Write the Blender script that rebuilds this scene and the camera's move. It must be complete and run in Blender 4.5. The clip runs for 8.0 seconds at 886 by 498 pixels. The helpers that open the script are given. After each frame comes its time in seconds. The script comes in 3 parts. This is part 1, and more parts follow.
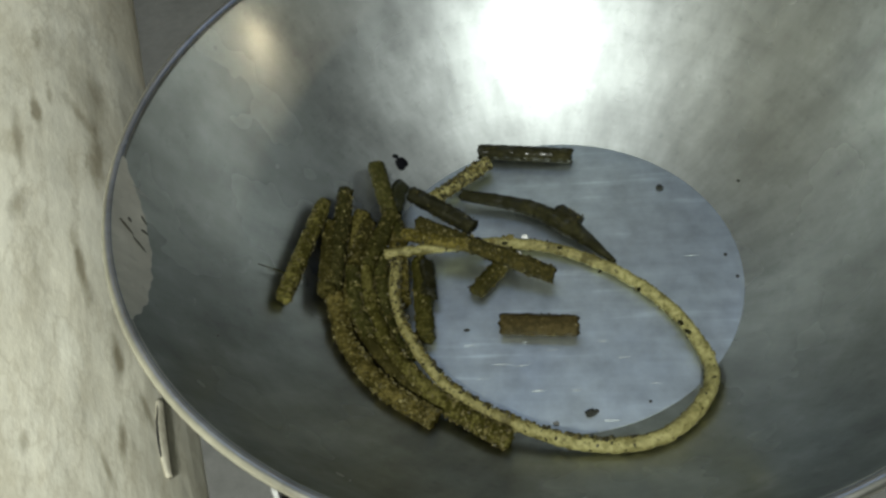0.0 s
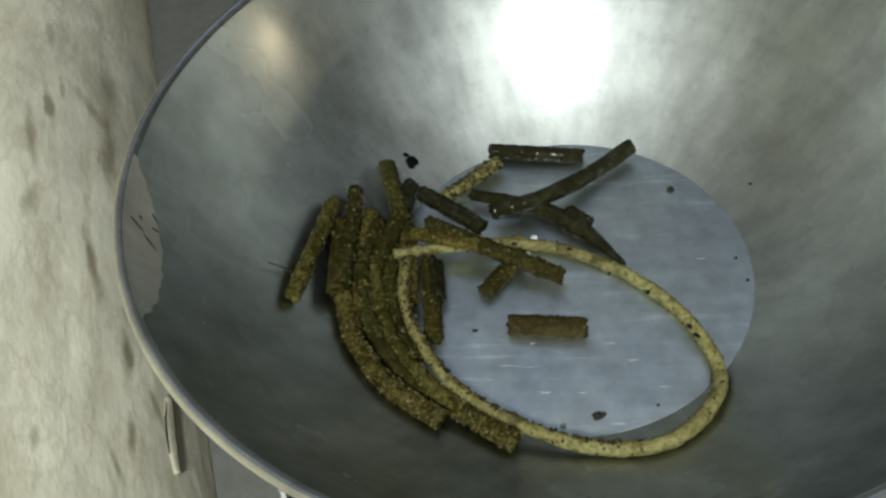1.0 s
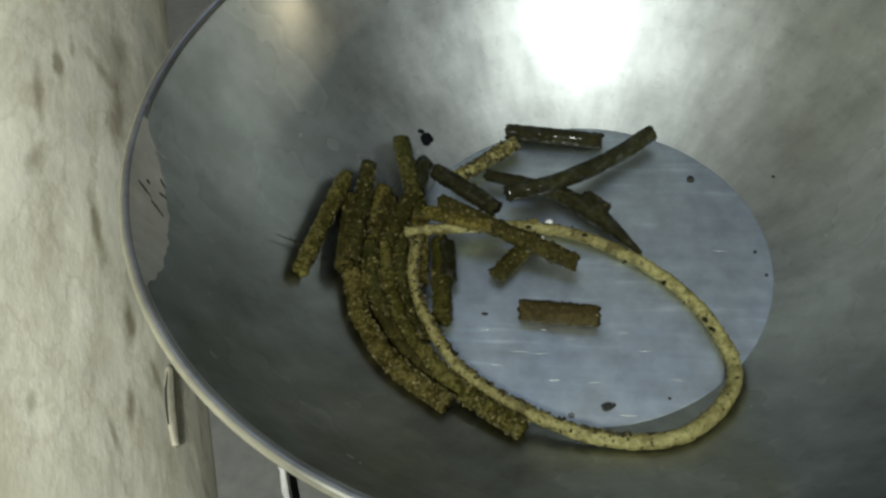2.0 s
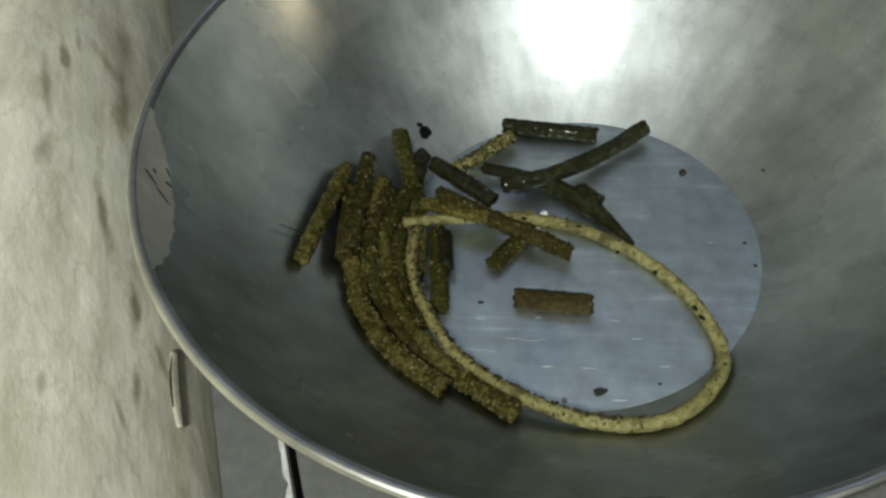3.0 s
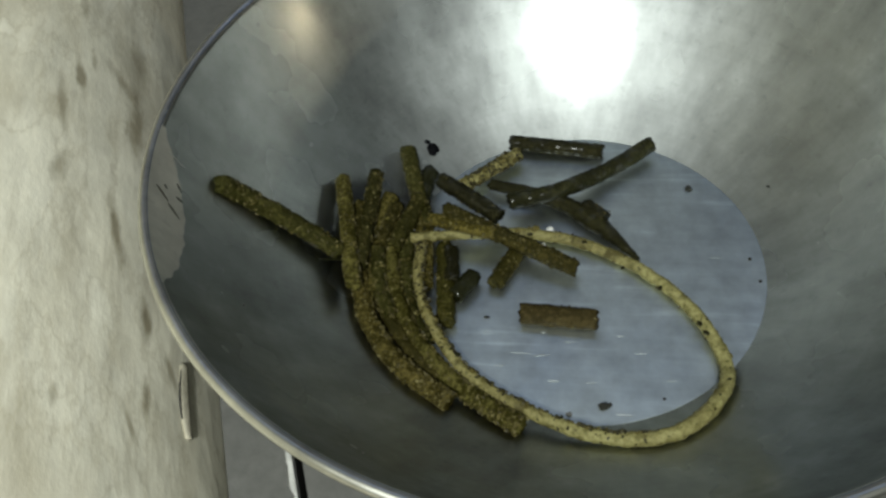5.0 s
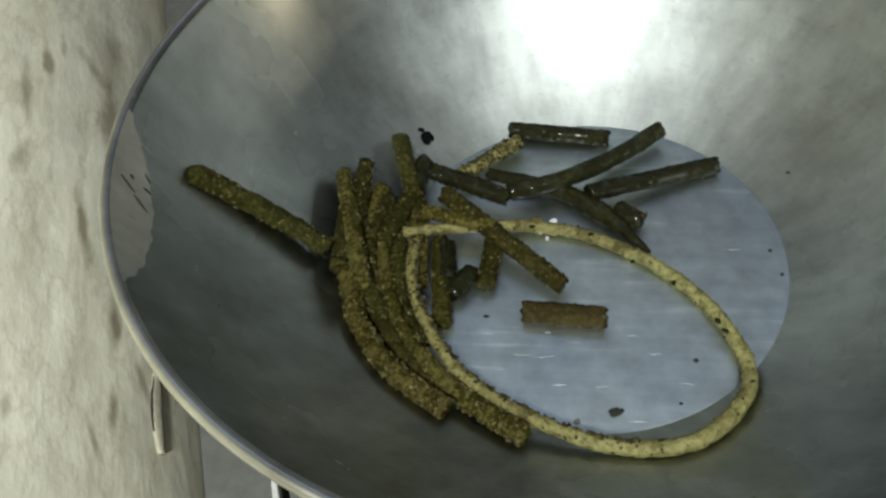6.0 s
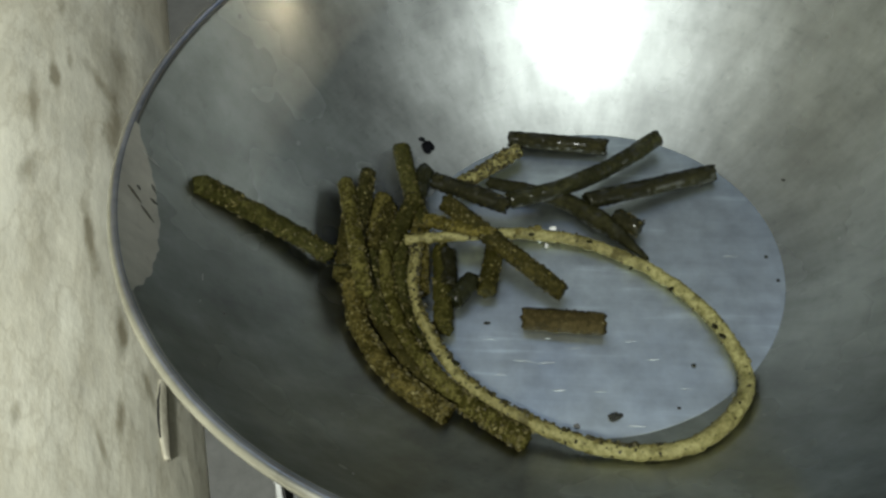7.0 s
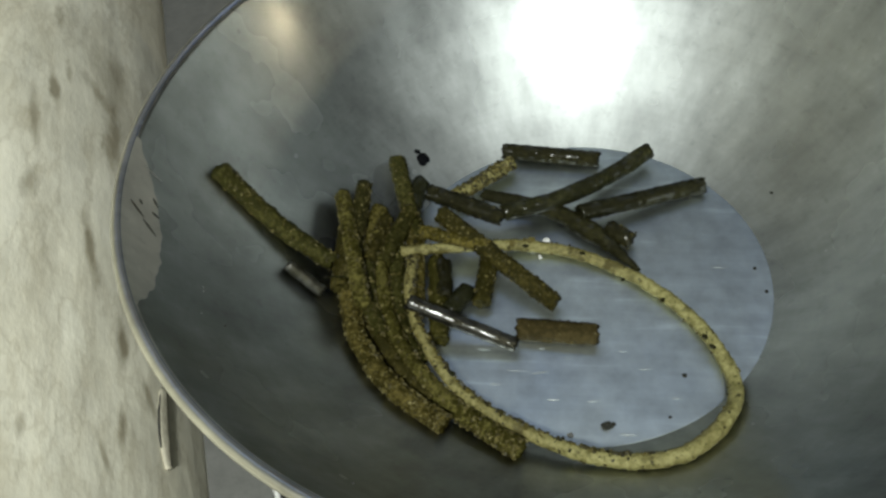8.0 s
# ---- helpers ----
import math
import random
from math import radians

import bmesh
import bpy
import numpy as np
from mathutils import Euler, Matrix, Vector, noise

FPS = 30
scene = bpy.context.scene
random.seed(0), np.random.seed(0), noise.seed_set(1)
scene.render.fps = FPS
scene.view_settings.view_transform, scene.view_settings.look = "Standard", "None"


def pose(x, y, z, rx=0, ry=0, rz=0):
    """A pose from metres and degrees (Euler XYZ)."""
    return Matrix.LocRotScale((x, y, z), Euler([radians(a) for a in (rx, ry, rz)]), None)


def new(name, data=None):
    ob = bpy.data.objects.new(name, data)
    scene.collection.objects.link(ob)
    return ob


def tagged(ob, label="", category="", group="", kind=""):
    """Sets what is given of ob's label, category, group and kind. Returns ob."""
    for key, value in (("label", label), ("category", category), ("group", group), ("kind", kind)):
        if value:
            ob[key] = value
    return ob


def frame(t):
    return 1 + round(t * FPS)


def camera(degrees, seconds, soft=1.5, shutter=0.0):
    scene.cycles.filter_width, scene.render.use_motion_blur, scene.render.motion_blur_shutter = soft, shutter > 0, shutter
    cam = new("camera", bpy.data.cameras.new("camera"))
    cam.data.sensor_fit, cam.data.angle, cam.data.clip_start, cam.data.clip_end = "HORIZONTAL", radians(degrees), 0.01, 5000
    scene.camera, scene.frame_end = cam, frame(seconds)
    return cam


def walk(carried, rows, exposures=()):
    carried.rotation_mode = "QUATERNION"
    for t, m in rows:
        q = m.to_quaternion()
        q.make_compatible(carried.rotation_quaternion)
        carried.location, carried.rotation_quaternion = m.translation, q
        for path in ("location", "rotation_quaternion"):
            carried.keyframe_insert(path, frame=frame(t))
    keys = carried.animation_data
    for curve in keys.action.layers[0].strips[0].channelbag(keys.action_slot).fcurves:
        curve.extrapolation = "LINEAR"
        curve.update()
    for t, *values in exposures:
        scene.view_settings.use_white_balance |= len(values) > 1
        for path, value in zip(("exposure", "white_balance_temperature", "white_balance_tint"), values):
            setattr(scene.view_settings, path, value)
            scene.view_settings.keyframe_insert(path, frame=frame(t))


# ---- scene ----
cam = camera(58.0, 8.0, soft=2.6)
# seconds, eye x y z in metres above the bowl's flat bottom, yaw, pitch, roll
ROWS = [
    (0.0, 0.0000, -0.2202, 0.2813, 12.12, -49.57, -11.43),
    (0.5, -0.0001, -0.2222, 0.2828, 12.55, -49.65, -11.93),
    (1.0, 0.0006, -0.2179, 0.2832, 13.41, -49.91, -11.71),
    (1.5, -0.0014, -0.2178, 0.2800, 13.48, -50.05, -10.33),
    (2.0, -0.0048, -0.2140, 0.2768, 14.01, -51.13, -9.54),
    (2.2, -0.0058, -0.2177, 0.2758, 13.90, -50.85, -8.77),
    (3.3, -0.0019, -0.2224, 0.2824, 14.19, -51.31, -9.59),
    (3.5, -0.0048, -0.2228, 0.2824, 14.48, -50.56, -9.65),
    (4.0, -0.0037, -0.2239, 0.2821, 15.27, -49.48, -10.15),
    (4.5, 0.0043, -0.2274, 0.2881, 15.33, -49.84, -10.40),
    (4.7, 0.0020, -0.2284, 0.2885, 15.04, -49.86, -9.96),
    (5.8, 0.0001, -0.2093, 0.2593, 15.57, -49.71, -10.78),
    (6.0, -0.0012, -0.2105, 0.2616, 15.17, -49.78, -10.71),
    (6.5, -0.0014, -0.2128, 0.2665, 14.91, -49.57, -10.64),
    (7.0, -0.0007, -0.2133, 0.2656, 15.05, -49.29, -10.87),
    (7.5, -0.0004, -0.2182, 0.2718, 14.84, -49.17, -10.82),
    (8.0, -0.0018, -0.2148, 0.2723, 13.97, -49.13, -10.04),
]
walk(cam, [(t, pose(x, y, z, 90 + pitch, 0, yaw) @ pose(0, 0, 0, 0, 0, roll)) for t, x, y, z, yaw, pitch, roll in ROWS],
     exposures=[(0, 0.90), (0.5, 0.79), (1.5, 0.74), (3.5, 0.65), (4.5, 0.65), (6.0, 0.88), (6.5, 0.81), (8, 0.86)])

# ---- light: a bare bulb behind the camera, and the open sky past the added ceiling's edge ----
FLOOR = -0.004
world = bpy.data.worlds.new("world")
world.use_nodes = True
sky = world.node_tree.nodes.new("ShaderNodeTexSky")
sky.sky_type, sky.sun_disc, sky.sun_elevation, sky.sun_rotation = "NISHITA", False, radians(40), radians(200)
sky.air_density, sky.dust_density, sky.ozone_density = 1.0, 5.0, 1.0
world.node_tree.links.new(sky.outputs["Color"], world.node_tree.nodes["Background"].inputs["Color"])
world.node_tree.nodes["Background"].inputs["Strength"].default_value = 0.185
scene.world = world


def bulb(name, place, radius, watts, colour):
    data = bpy.data.lights.new(name, "POINT")
    data.shadow_soft_size, data.energy, data.color = radius, watts, colour
    ob = new(name, data)
    ob.location = place
    return ob


bulb("room_bulb", (0.008, -0.66, 0.85), 0.062, 37.5, (0.95, 1.0, 0.945))
# a weak warm lamp low across the room, which shows as a glint under the far rim
bulb("side_lamp", (1.205, 0.103, 0.29), 0.014, 1.9, (1.0, 0.84, 0.55))


# the log lies half sunk: its turn, place, height of its axis, and radius
LOG_TURN, LOG_X, LOG_Z, LOG_R = 22.5, -0.3273, -0.025, 0.140


# ---- materials ----
class Nodes:
    """A short way to write node materials."""

    def __init__(self, name):
        self.mat = bpy.data.materials.new(name)
        self.mat.use_nodes = True
        self.tree = self.mat.node_tree
        self.bsdf = self.tree.nodes["Principled BSDF"]

    def add(self, kind, **values):
        node = self.tree.nodes.new(kind)
        for key, value in values.items():
            if key == "ramp":
                stops = node.color_ramp.elements
                for i, (at, colour) in enumerate(value):
                    stop = stops[i] if i < len(stops) else stops.new(at)
                    stop.position, stop.color = at, (*colour, 1) if len(colour) == 3 else colour
            elif key in node.inputs.keys():
                node.inputs[key].default_value = value
            else:
                setattr(node, key, value)
        return node

    def link(self, a, b):
        self.tree.links.new(a, b)

    def coords(self, scale=(1, 1, 1)):
        tex = self.add("ShaderNodeTexCoord")
        m = self.add("ShaderNodeMapping")
        m.inputs["Scale"].default_value = scale
        self.link(tex.outputs["Object"], m.inputs["Vector"])
        return m.outputs["Vector"]

    def noise(self, vec, scale, detail=4.0, rough=0.6):
        n = self.add("ShaderNodeTexNoise", Scale=scale, Detail=detail, Roughness=rough)
        self.link(vec, n.inputs["Vector"])
        return n.outputs["Fac"]

    def ramp(self, fac, stops):
        r = self.add("ShaderNodeValToRGB", ramp=stops)
        self.link(fac, r.inputs["Fac"])
        return r.outputs["Color"]

    def mix(self, fac, a, b, blend="MIX"):
        m = self.add("ShaderNodeMix", data_type="RGBA", blend_type=blend)
        sockets = [s for s in m.inputs if s.type == "RGBA"]
        for value, socket in ((fac, m.inputs[0]), (a, sockets[0]), (b, sockets[1])):
            if isinstance(value, bpy.types.NodeSocket):
                self.link(value, socket)
            elif isinstance(value, (int, float)):
                socket.default_value = value
            else:
                socket.default_value = (*value, 1)
        return [s for s in m.outputs if s.type == "RGBA"][0]

    def bump(self, fac, strength, distance):
        b = self.add("ShaderNodeBump", Strength=strength, Distance=distance)
        self.link(fac, b.inputs["Height"])
        self.link(b.outputs["Normal"], self.bsdf.inputs["Normal"])

    def set(self, **values):
        for key, value in values.items():
            socket = self.bsdf.inputs[key.replace("_", " ")]
            if isinstance(value, bpy.types.NodeSocket):
                self.link(value, socket)
            else:
                socket.default_value = value
        return self.mat


def grey(v):
    return (v, v, v)


def make_metal(name, tone, low, high, haze=0.56, brushed=False):
    n = Nodes(name)
    vec = n.coords()
    smudge = n.noise(vec, 22.0, 3.0, 0.5)
    # turning marks run round the bowl
    apart = n.add("ShaderNodeSeparateXYZ")
    n.link(vec, apart.inputs[0])
    level = n.add("ShaderNodeCombineXYZ")
    n.link(apart.outputs[0], level.inputs[0])
    n.link(apart.outputs[1], level.inputs[1])
    span = n.add("ShaderNodeVectorMath", operation="LENGTH")
    n.link(level.outputs[0], span.inputs[0])
    turned = n.add("ShaderNodeCombineXYZ")
    n.link(span.outputs["Value"], turned.inputs[0])
    fine = n.ramp(n.noise(turned.outputs[0], 420.0, 3.0), [(0.2, grey(0.94)), (0.8, grey(1.05))])
    bands = n.ramp(n.noise(turned.outputs[0], 120.0, 2.0), [(0.25, grey(0.95)), (0.75, grey(1.05))])
    swing = 0.12 if brushed else 0.38
    stain = n.ramp(n.noise(vec, 16.0, 2.0, 0.5), [(0.0, grey(0.94 - swing)), (1.0, grey(0.94 + swing))])
    # wiping marks run up the side
    round_way = n.add("ShaderNodeVectorMath", operation="NORMALIZE")
    n.link(level.outputs[0], round_way.inputs[0])
    near = n.add("ShaderNodeVectorMath", operation="SCALE")
    near.inputs["Scale"].default_value = 0.07
    n.link(round_way.outputs[0], near.inputs[0])
    some = n.add("ShaderNodeVectorMath", operation="SCALE")
    some.inputs["Scale"].default_value = 0.6
    n.link(vec, some.inputs[0])
    total = n.add("ShaderNodeVectorMath", operation="ADD")
    n.link(near.outputs[0], total.inputs[0])
    n.link(some.outputs[0], total.inputs[1])
    wiped = vec if brushed else total.outputs[0]
    cloud = n.ramp(n.noise(wiped, 75.0, 4.0, 0.6), [(0.22, grey(0.74)), (0.78, grey(1.24))])
    stain = n.mix(1.0, stain, cloud, "MULTIPLY")
    if not brushed:
        # small dull spots
        spots = n.ramp(n.noise(vec, 230.0, 3.0, 0.6), [(0.28, grey(0.86)), (0.42, grey(1.0)), (0.62, grey(1.0)), (0.75, grey(1.12))])
        stain = n.mix(1.0, stain, spots, "MULTIPLY")
        stain = n.mix(1.0, n.mix(1.0, stain, fine, "MULTIPLY"), bands, "MULTIPLY")
    if brushed:
        lines = n.noise(n.coords((0.07, 1.0, 1.0)), 150.0, 3.0, 0.6)
        stain = n.mix(1.0, stain, n.ramp(lines, [(0.2, grey(0.82)), (0.60, grey(1.0)), (0.72, grey(1.3))]), "MULTIPLY")
    base = n.mix(1.0, tone, stain, "MULTIPLY")
    rough = n.ramp(smudge, [(0.1, grey(low - 0.03)), (0.9, grey(high + 0.03))])
    n.set(Base_Color=base, Metallic=1.0, Roughness=rough)
    # a second, duller lobe: the worn and greasy film
    dull = n.add("ShaderNodeBsdfAnisotropic", distribution="BECKMANN", Roughness=haze)
    n.link(base, dull.inputs["Color"])
    both = n.add("ShaderNodeMixShader")
    n.link(n.ramp(n.noise(vec, 30.0, 4.0, 0.55), [(0.2, grey(0.36)), (0.8, grey(0.78))]), both.inputs[0])
    n.link(n.bsdf.outputs[0], both.inputs[1])
    n.link(dull.outputs[0], both.inputs[2])
    n.link(both.outputs[0], n.tree.nodes["Material Output"].inputs["Surface"])
    return n.mat


def make_stick(name, dark, light, share, gloss, shine=0.3, relief=0.8, glint=0.0, gaps=0.50):
    """Extruded fibrous paste: a dark ground with pale flecks, greasy in patches."""
    n = Nodes(name)
    vec = n.coords()
    fleck = n.noise(vec, 560.0, 5.0, 0.72)
    patch = n.noise(vec, 170.0, 3.0)
    stretch = n.noise(vec, 45.0, 1.0)
    cover = n.add("ShaderNodeMath", operation="ADD")
    mild = n.ramp(patch, [(0.0, grey(0.2)), (1.0, grey(0.8))])
    mild = n.mix(0.32, mild, stretch)
    n.link(fleck, cover.inputs[0])
    n.link(mild, cover.inputs[1])
    half = n.add("ShaderNodeMath", operation="MULTIPLY")
    half.inputs[1].default_value = 0.5
    n.link(cover.outputs[0], half.inputs[0])
    mask = n.ramp(half.outputs[0], [(share - 0.05, grey(0)), (share + 0.035, grey(1))])
    ground = n.mix(patch, [c * 0.6 for c in dark], [c * 1.5 for c in dark])
    pale = n.mix(n.noise(vec, 800.0, 2.0), [c * 0.6 for c in light], light)
    rough = n.ramp(n.noise(vec, 260.0, 2.0), [(0.4, grey(gloss)), (0.6, grey(gloss + 0.25))])
    n.bump(fleck, relief, 0.0012)
    n.bsdf.inputs["Specular IOR Level"].default_value = shine
    n.bsdf.inputs["Specular Tint"].default_value = (1.0, 0.93, 0.62, 1)
    # greasy film with gaps
    film = n.ramp(n.noise(vec, 240.0, 2.0), [(gaps, grey(0)), (gaps + 0.1, grey(glint))])
    # each stick has its own tone, some browner
    info = n.add("ShaderNodeObjectInfo")
    own = n.ramp(info.outputs["Random"], [(0.0, (0.62, 0.64, 0.7)), (0.35, (0.95, 0.84, 0.72)), (0.65, (0.8, 0.86, 0.85)), (1.0, (1.2, 1.16, 1.05))])
    base = n.mix(1.0, n.mix(mask, ground, pale), own, "MULTIPLY")
    return n.set(Base_Color=base, Roughness=rough, Coat_Weight=film, Coat_Roughness=0.2)


def make_strand(name, dark, light, dirt):
    """Pale dry paste with brown dirt in patches and dots."""
    n = Nodes(name)
    vec = n.coords()
    tone = n.mix(n.ramp(n.noise(vec, 480.0, 4.0, 0.7), [(0.35, grey(0)), (0.6, grey(1))]), dark, light)
    patch = n.ramp(n.noise(vec, 130.0, 4.0, 0.65), [(0.53, grey(0)), (0.66, grey(0.85))])
    dots = n.ramp(n.noise(vec, 520.0, 2.0), [(0.65, grey(0)), (0.70, grey(0.9))])
    wash = n.ramp(n.noise(vec, 22.0, 2.0), [(0.4, (0.75, 0.72, 0.66)), (0.6, (1.0, 1.0, 1.0))])
    base = n.mix(dots, n.mix(patch, tone, dirt), dirt)
    n.bump(n.noise(vec, 600.0, 4.0, 0.7), 0.7, 0.001)
    n.bsdf.inputs["Specular IOR Level"].default_value = 0.25
    return n.set(Base_Color=n.mix(1.0, base, wash, "MULTIPLY"), Roughness=0.6)


def make_flake(name, tones):
    """Loose flakes, each of its own tone."""
    n = Nodes(name)
    vec = n.coords()
    island = n.add("ShaderNodeNewGeometry").outputs["Random Per Island"]
    base = n.mix(1.0, n.ramp(island, list(tones)), n.ramp(n.noise(vec, 900.0, 2.0), [(0.3, grey(0.7)), (0.7, grey(1.2))]), "MULTIPLY")
    n.bsdf.inputs["Specular IOR Level"].default_value = 0.25
    return n.set(Base_Color=base, Roughness=0.55)


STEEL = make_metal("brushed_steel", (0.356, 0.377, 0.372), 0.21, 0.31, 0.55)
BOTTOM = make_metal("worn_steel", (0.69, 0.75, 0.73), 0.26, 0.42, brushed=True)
# lighter, rougher steel: a reflection put into the colour below the rim
REFLECTED = make_metal("painted_reflection", (0.56, 0.545, 0.50), 0.40, 0.6, 0.7)
RIM = make_metal("polished_steel", (0.70, 0.695, 0.635), 0.15, 0.24, 0.46)
OLD = make_stick("flaked_paste", (0.021, 0.0176, 0.0016), (0.122, 0.102, 0.028), 0.525, 0.5, 0.13)
MID = make_stick("mid_olive_paste", (0.0150, 0.0142, 0.0018), (0.064, 0.057, 0.015), 0.545, 0.45, 0.14)
BROWN = make_stick("brown_paste", (0.021, 0.0175, 0.0055), (0.064, 0.054, 0.023), 0.52, 0.5, 0.12)
FRESH = make_stick("dark_paste", (0.0076, 0.0080, 0.0030), (0.030, 0.030, 0.012), 0.55, 0.35, 0.1, 0.8, 0.7)
PALE = make_strand("pale_paste", (0.108, 0.098, 0.030), (0.215, 0.199, 0.080), (0.05, 0.043, 0.008))
WET = make_stick("wet_paste", (0.006, 0.0062, 0.005), (0.028, 0.027, 0.018), 0.58, 0.28, 0.25, 0.5, 0.9, 0.42)
GRAIN = make_flake("straw_flake", ((0.0, (0.020, 0.016, 0.003)), (0.5, (0.050, 0.041, 0.009)), (0.9, (0.085, 0.071, 0.022)), (1.0, (0.14, 0.122, 0.05))))
CRUST = make_flake("brown_flake", ((0.0, (0.012, 0.010, 0.003)), (0.6, (0.032, 0.027, 0.006)), (1.0, (0.085, 0.070, 0.018))))
INK = make_stick("soot_black_crumb", (0.004, 0.0045, 0.006), (0.010, 0.011, 0.014), 0.6, 0.6, 0.03)
SPECK = make_stick("black_crumb", (0.012, 0.013, 0.014), (0.04, 0.04, 0.03), 0.62, 0.5)


# brown streaks on the log: along its girth from its side, along its length, half width and half length (mm), lean, depth of tone
STREAKS = ((106, -17, 3.0, 29, -0.11, 0.53), (105, -55, 5.1, 15, 0.16, 0.62), (100, 12, 3.2, 18, -0.18, 0.75), (78, 26, 5.9, 14, -0.52, 0.53), (65, 52, 8.1, 19, 0.02, 0.48),
           (69, -2, 6.8, 28, 0.03, 0.70), (80, -82, 3.6, 27, -0.14, 0.79), (66, -123, 3.1, 15, -0.02, 0.84), (67, -161, 2.3, 13, 0.02, 0.75), (74, -172, 1.8, 10, -0.42, 0.57),
           (101, -168, 1.8, 6, -0.06, 0.48), (55, -144, 2.4, 10, -0.31, 0.62), (93, 30, 2.6, 11, -0.03, 0.48), (99, 73, 3.0, 13, -0.03, 0.44), (70, 38, 11.0, 51, -0.1, 0.33))


def make_bark():
    n = Nodes("smooth_pale_bark")
    long_way = n.coords((1.0, 0.17, 1.0))
    half_way = n.coords((1.0, 0.4, 1.0))
    vec = n.coords()
    tone = n.ramp(n.noise(vec, 9.0, 5.0), [(0.3, (0.54, 0.517, 0.41)), (0.7, (0.655, 0.628, 0.515))])
    mottle = n.ramp(n.noise(half_way, 85.0, 5.0, 0.65), [(0.3, grey(0.86)), (0.7, grey(1.08))])
    # faint short streaks that gather in some stretches
    where = n.ramp(n.noise(half_way, 14.0, 2.0), [(0.35, grey(0.0)), (0.65, grey(0.1))])
    field = n.add("ShaderNodeMath", operation="ADD")
    n.link(n.noise(long_way, 130.0, 4.0, 0.62), field.inputs[0])
    n.link(where, field.inputs[1])
    streak = n.ramp(field.outputs[0], [(0.58, grey(0)), (0.72, grey(0.22))])
    grime = n.ramp(n.noise(half_way, 34.0, 5.0, 0.6), [(0.48, grey(0)), (0.74, grey(0.7))])
    # faint outlines where old bark came off, and a few pale scars
    plates = n.noise(half_way, 30.0, 5.0, 0.65)
    outline = n.ramp(plates, [(0.47, grey(0)), (0.50, grey(0.3)), (0.515, grey(0.05)), (0.56, grey(0))])
    scar = n.ramp(n.noise(half_way, 60.0, 4.0), [(0.30, grey(0.6)), (0.42, grey(0))])
    tone = n.mix(1.0, n.mix(scar, tone, (0.70, 0.68, 0.57)), mottle, "MULTIPLY")
    tone = n.mix(outline, n.mix(grime, tone, (0.36, 0.325, 0.23)), (0.30, 0.26, 0.17))
    base = n.mix(streak, tone, (0.25, 0.215, 0.14))

    def calc(kind, a, b=0.0):
        m = n.add("ShaderNodeMath", operation=kind)
        for socket, value in zip(m.inputs, (a, b)):
            if isinstance(value, bpy.types.NodeSocket):
                n.link(value, socket)
            else:
                socket.default_value = value
        return m.outputs[0]

    # the single streaks, with frayed edges: girth and length in millimetres
    apart = n.add("ShaderNodeSeparateXYZ")
    n.link(vec, apart.inputs[0])
    girth = calc("MULTIPLY", calc("ARCTAN2", calc("SUBTRACT", apart.outputs[2], LOG_Z), apart.outputs[0]), LOG_R * 1000)
    along = calc("MULTIPLY", apart.outputs[1], 1000.0)
    fray = calc("MULTIPLY", calc("SUBTRACT", n.noise(half_way, 190.0, 4.0, 0.65), 0.5), 1.3)
    sway = calc("MULTIPLY", calc("SUBTRACT", n.noise(half_way, 45.0, 2.0), 0.5), 8.0)
    for g, y, wide, tall, lean, depth in STREAKS:
        dy = calc("SUBTRACT", along, float(y))
        dg = calc("ADD", calc("ADD", calc("SUBTRACT", girth, float(g)), calc("MULTIPLY", dy, lean)), sway)
        far = calc("SQRT", calc("ADD", calc("POWER", calc("ABSOLUTE", calc("DIVIDE", dg, wide)), 2.0), calc("POWER", calc("ABSOLUTE", calc("DIVIDE", dy, tall)), 2.0)))
        mask = n.ramp(calc("ADD", far, fray), [(0.25, grey(depth)), (1.15, grey(0))])
        base = n.mix(mask, base, (0.15, 0.124, 0.068))
    n.bump(n.noise(half_way, 110.0, 5.0), 0.35, 0.002)
    return n.set(Base_Color=base, Roughness=0.75)


def make_plain(name, a, b, scale, rough=0.8, depth=0.001):
    n = Nodes(name)
    vec = n.coords()
    big = n.ramp(n.noise(vec, scale, 6.0), [(0.35, a), (0.68, b)])
    small = n.ramp(n.noise(vec, scale * 14, 3.0), [(0.3, grey(0.82)), (0.7, grey(1.05))])
    n.bump(n.noise(vec, scale * 20, 4.0), 0.35, depth)
    return n.set(Base_Color=n.mix(1.0, big, small, "MULTIPLY"), Roughness=rough)


BARK = make_bark()
FLAKE = make_plain("bark_flake", (0.33, 0.305, 0.23), (0.43, 0.40, 0.31), 30.0)
CEMENT = make_plain("grey_cement", (0.070, 0.070, 0.064), (0.110, 0.110, 0.102), 14.0)
CHIP = make_plain("whitened_cement", (0.34, 0.34, 0.32), (0.60, 0.60, 0.57), 90.0)
BARE = make_plain("bare_scratch", (0.34, 0.36, 0.37), (0.44, 0.46, 0.47), 300.0, 0.5)
SOIL = make_plain("dark_gap", (0.010, 0.010, 0.010), (0.02, 0.02, 0.02), 60.0)
# tones of the unseen surroundings, set by how bright the steel mirrors them
WALL = make_plain("unseen_wall_dark", (0.05, 0.053, 0.05), (0.08, 0.084, 0.08), 1.2)
DULL = make_plain("unseen_wall_grey", (0.11, 0.112, 0.102), (0.16, 0.163, 0.15), 1.2)
CREAM = make_plain("unseen_wall_cream", (0.66, 0.62, 0.48), (0.76, 0.72, 0.58), 1.2)
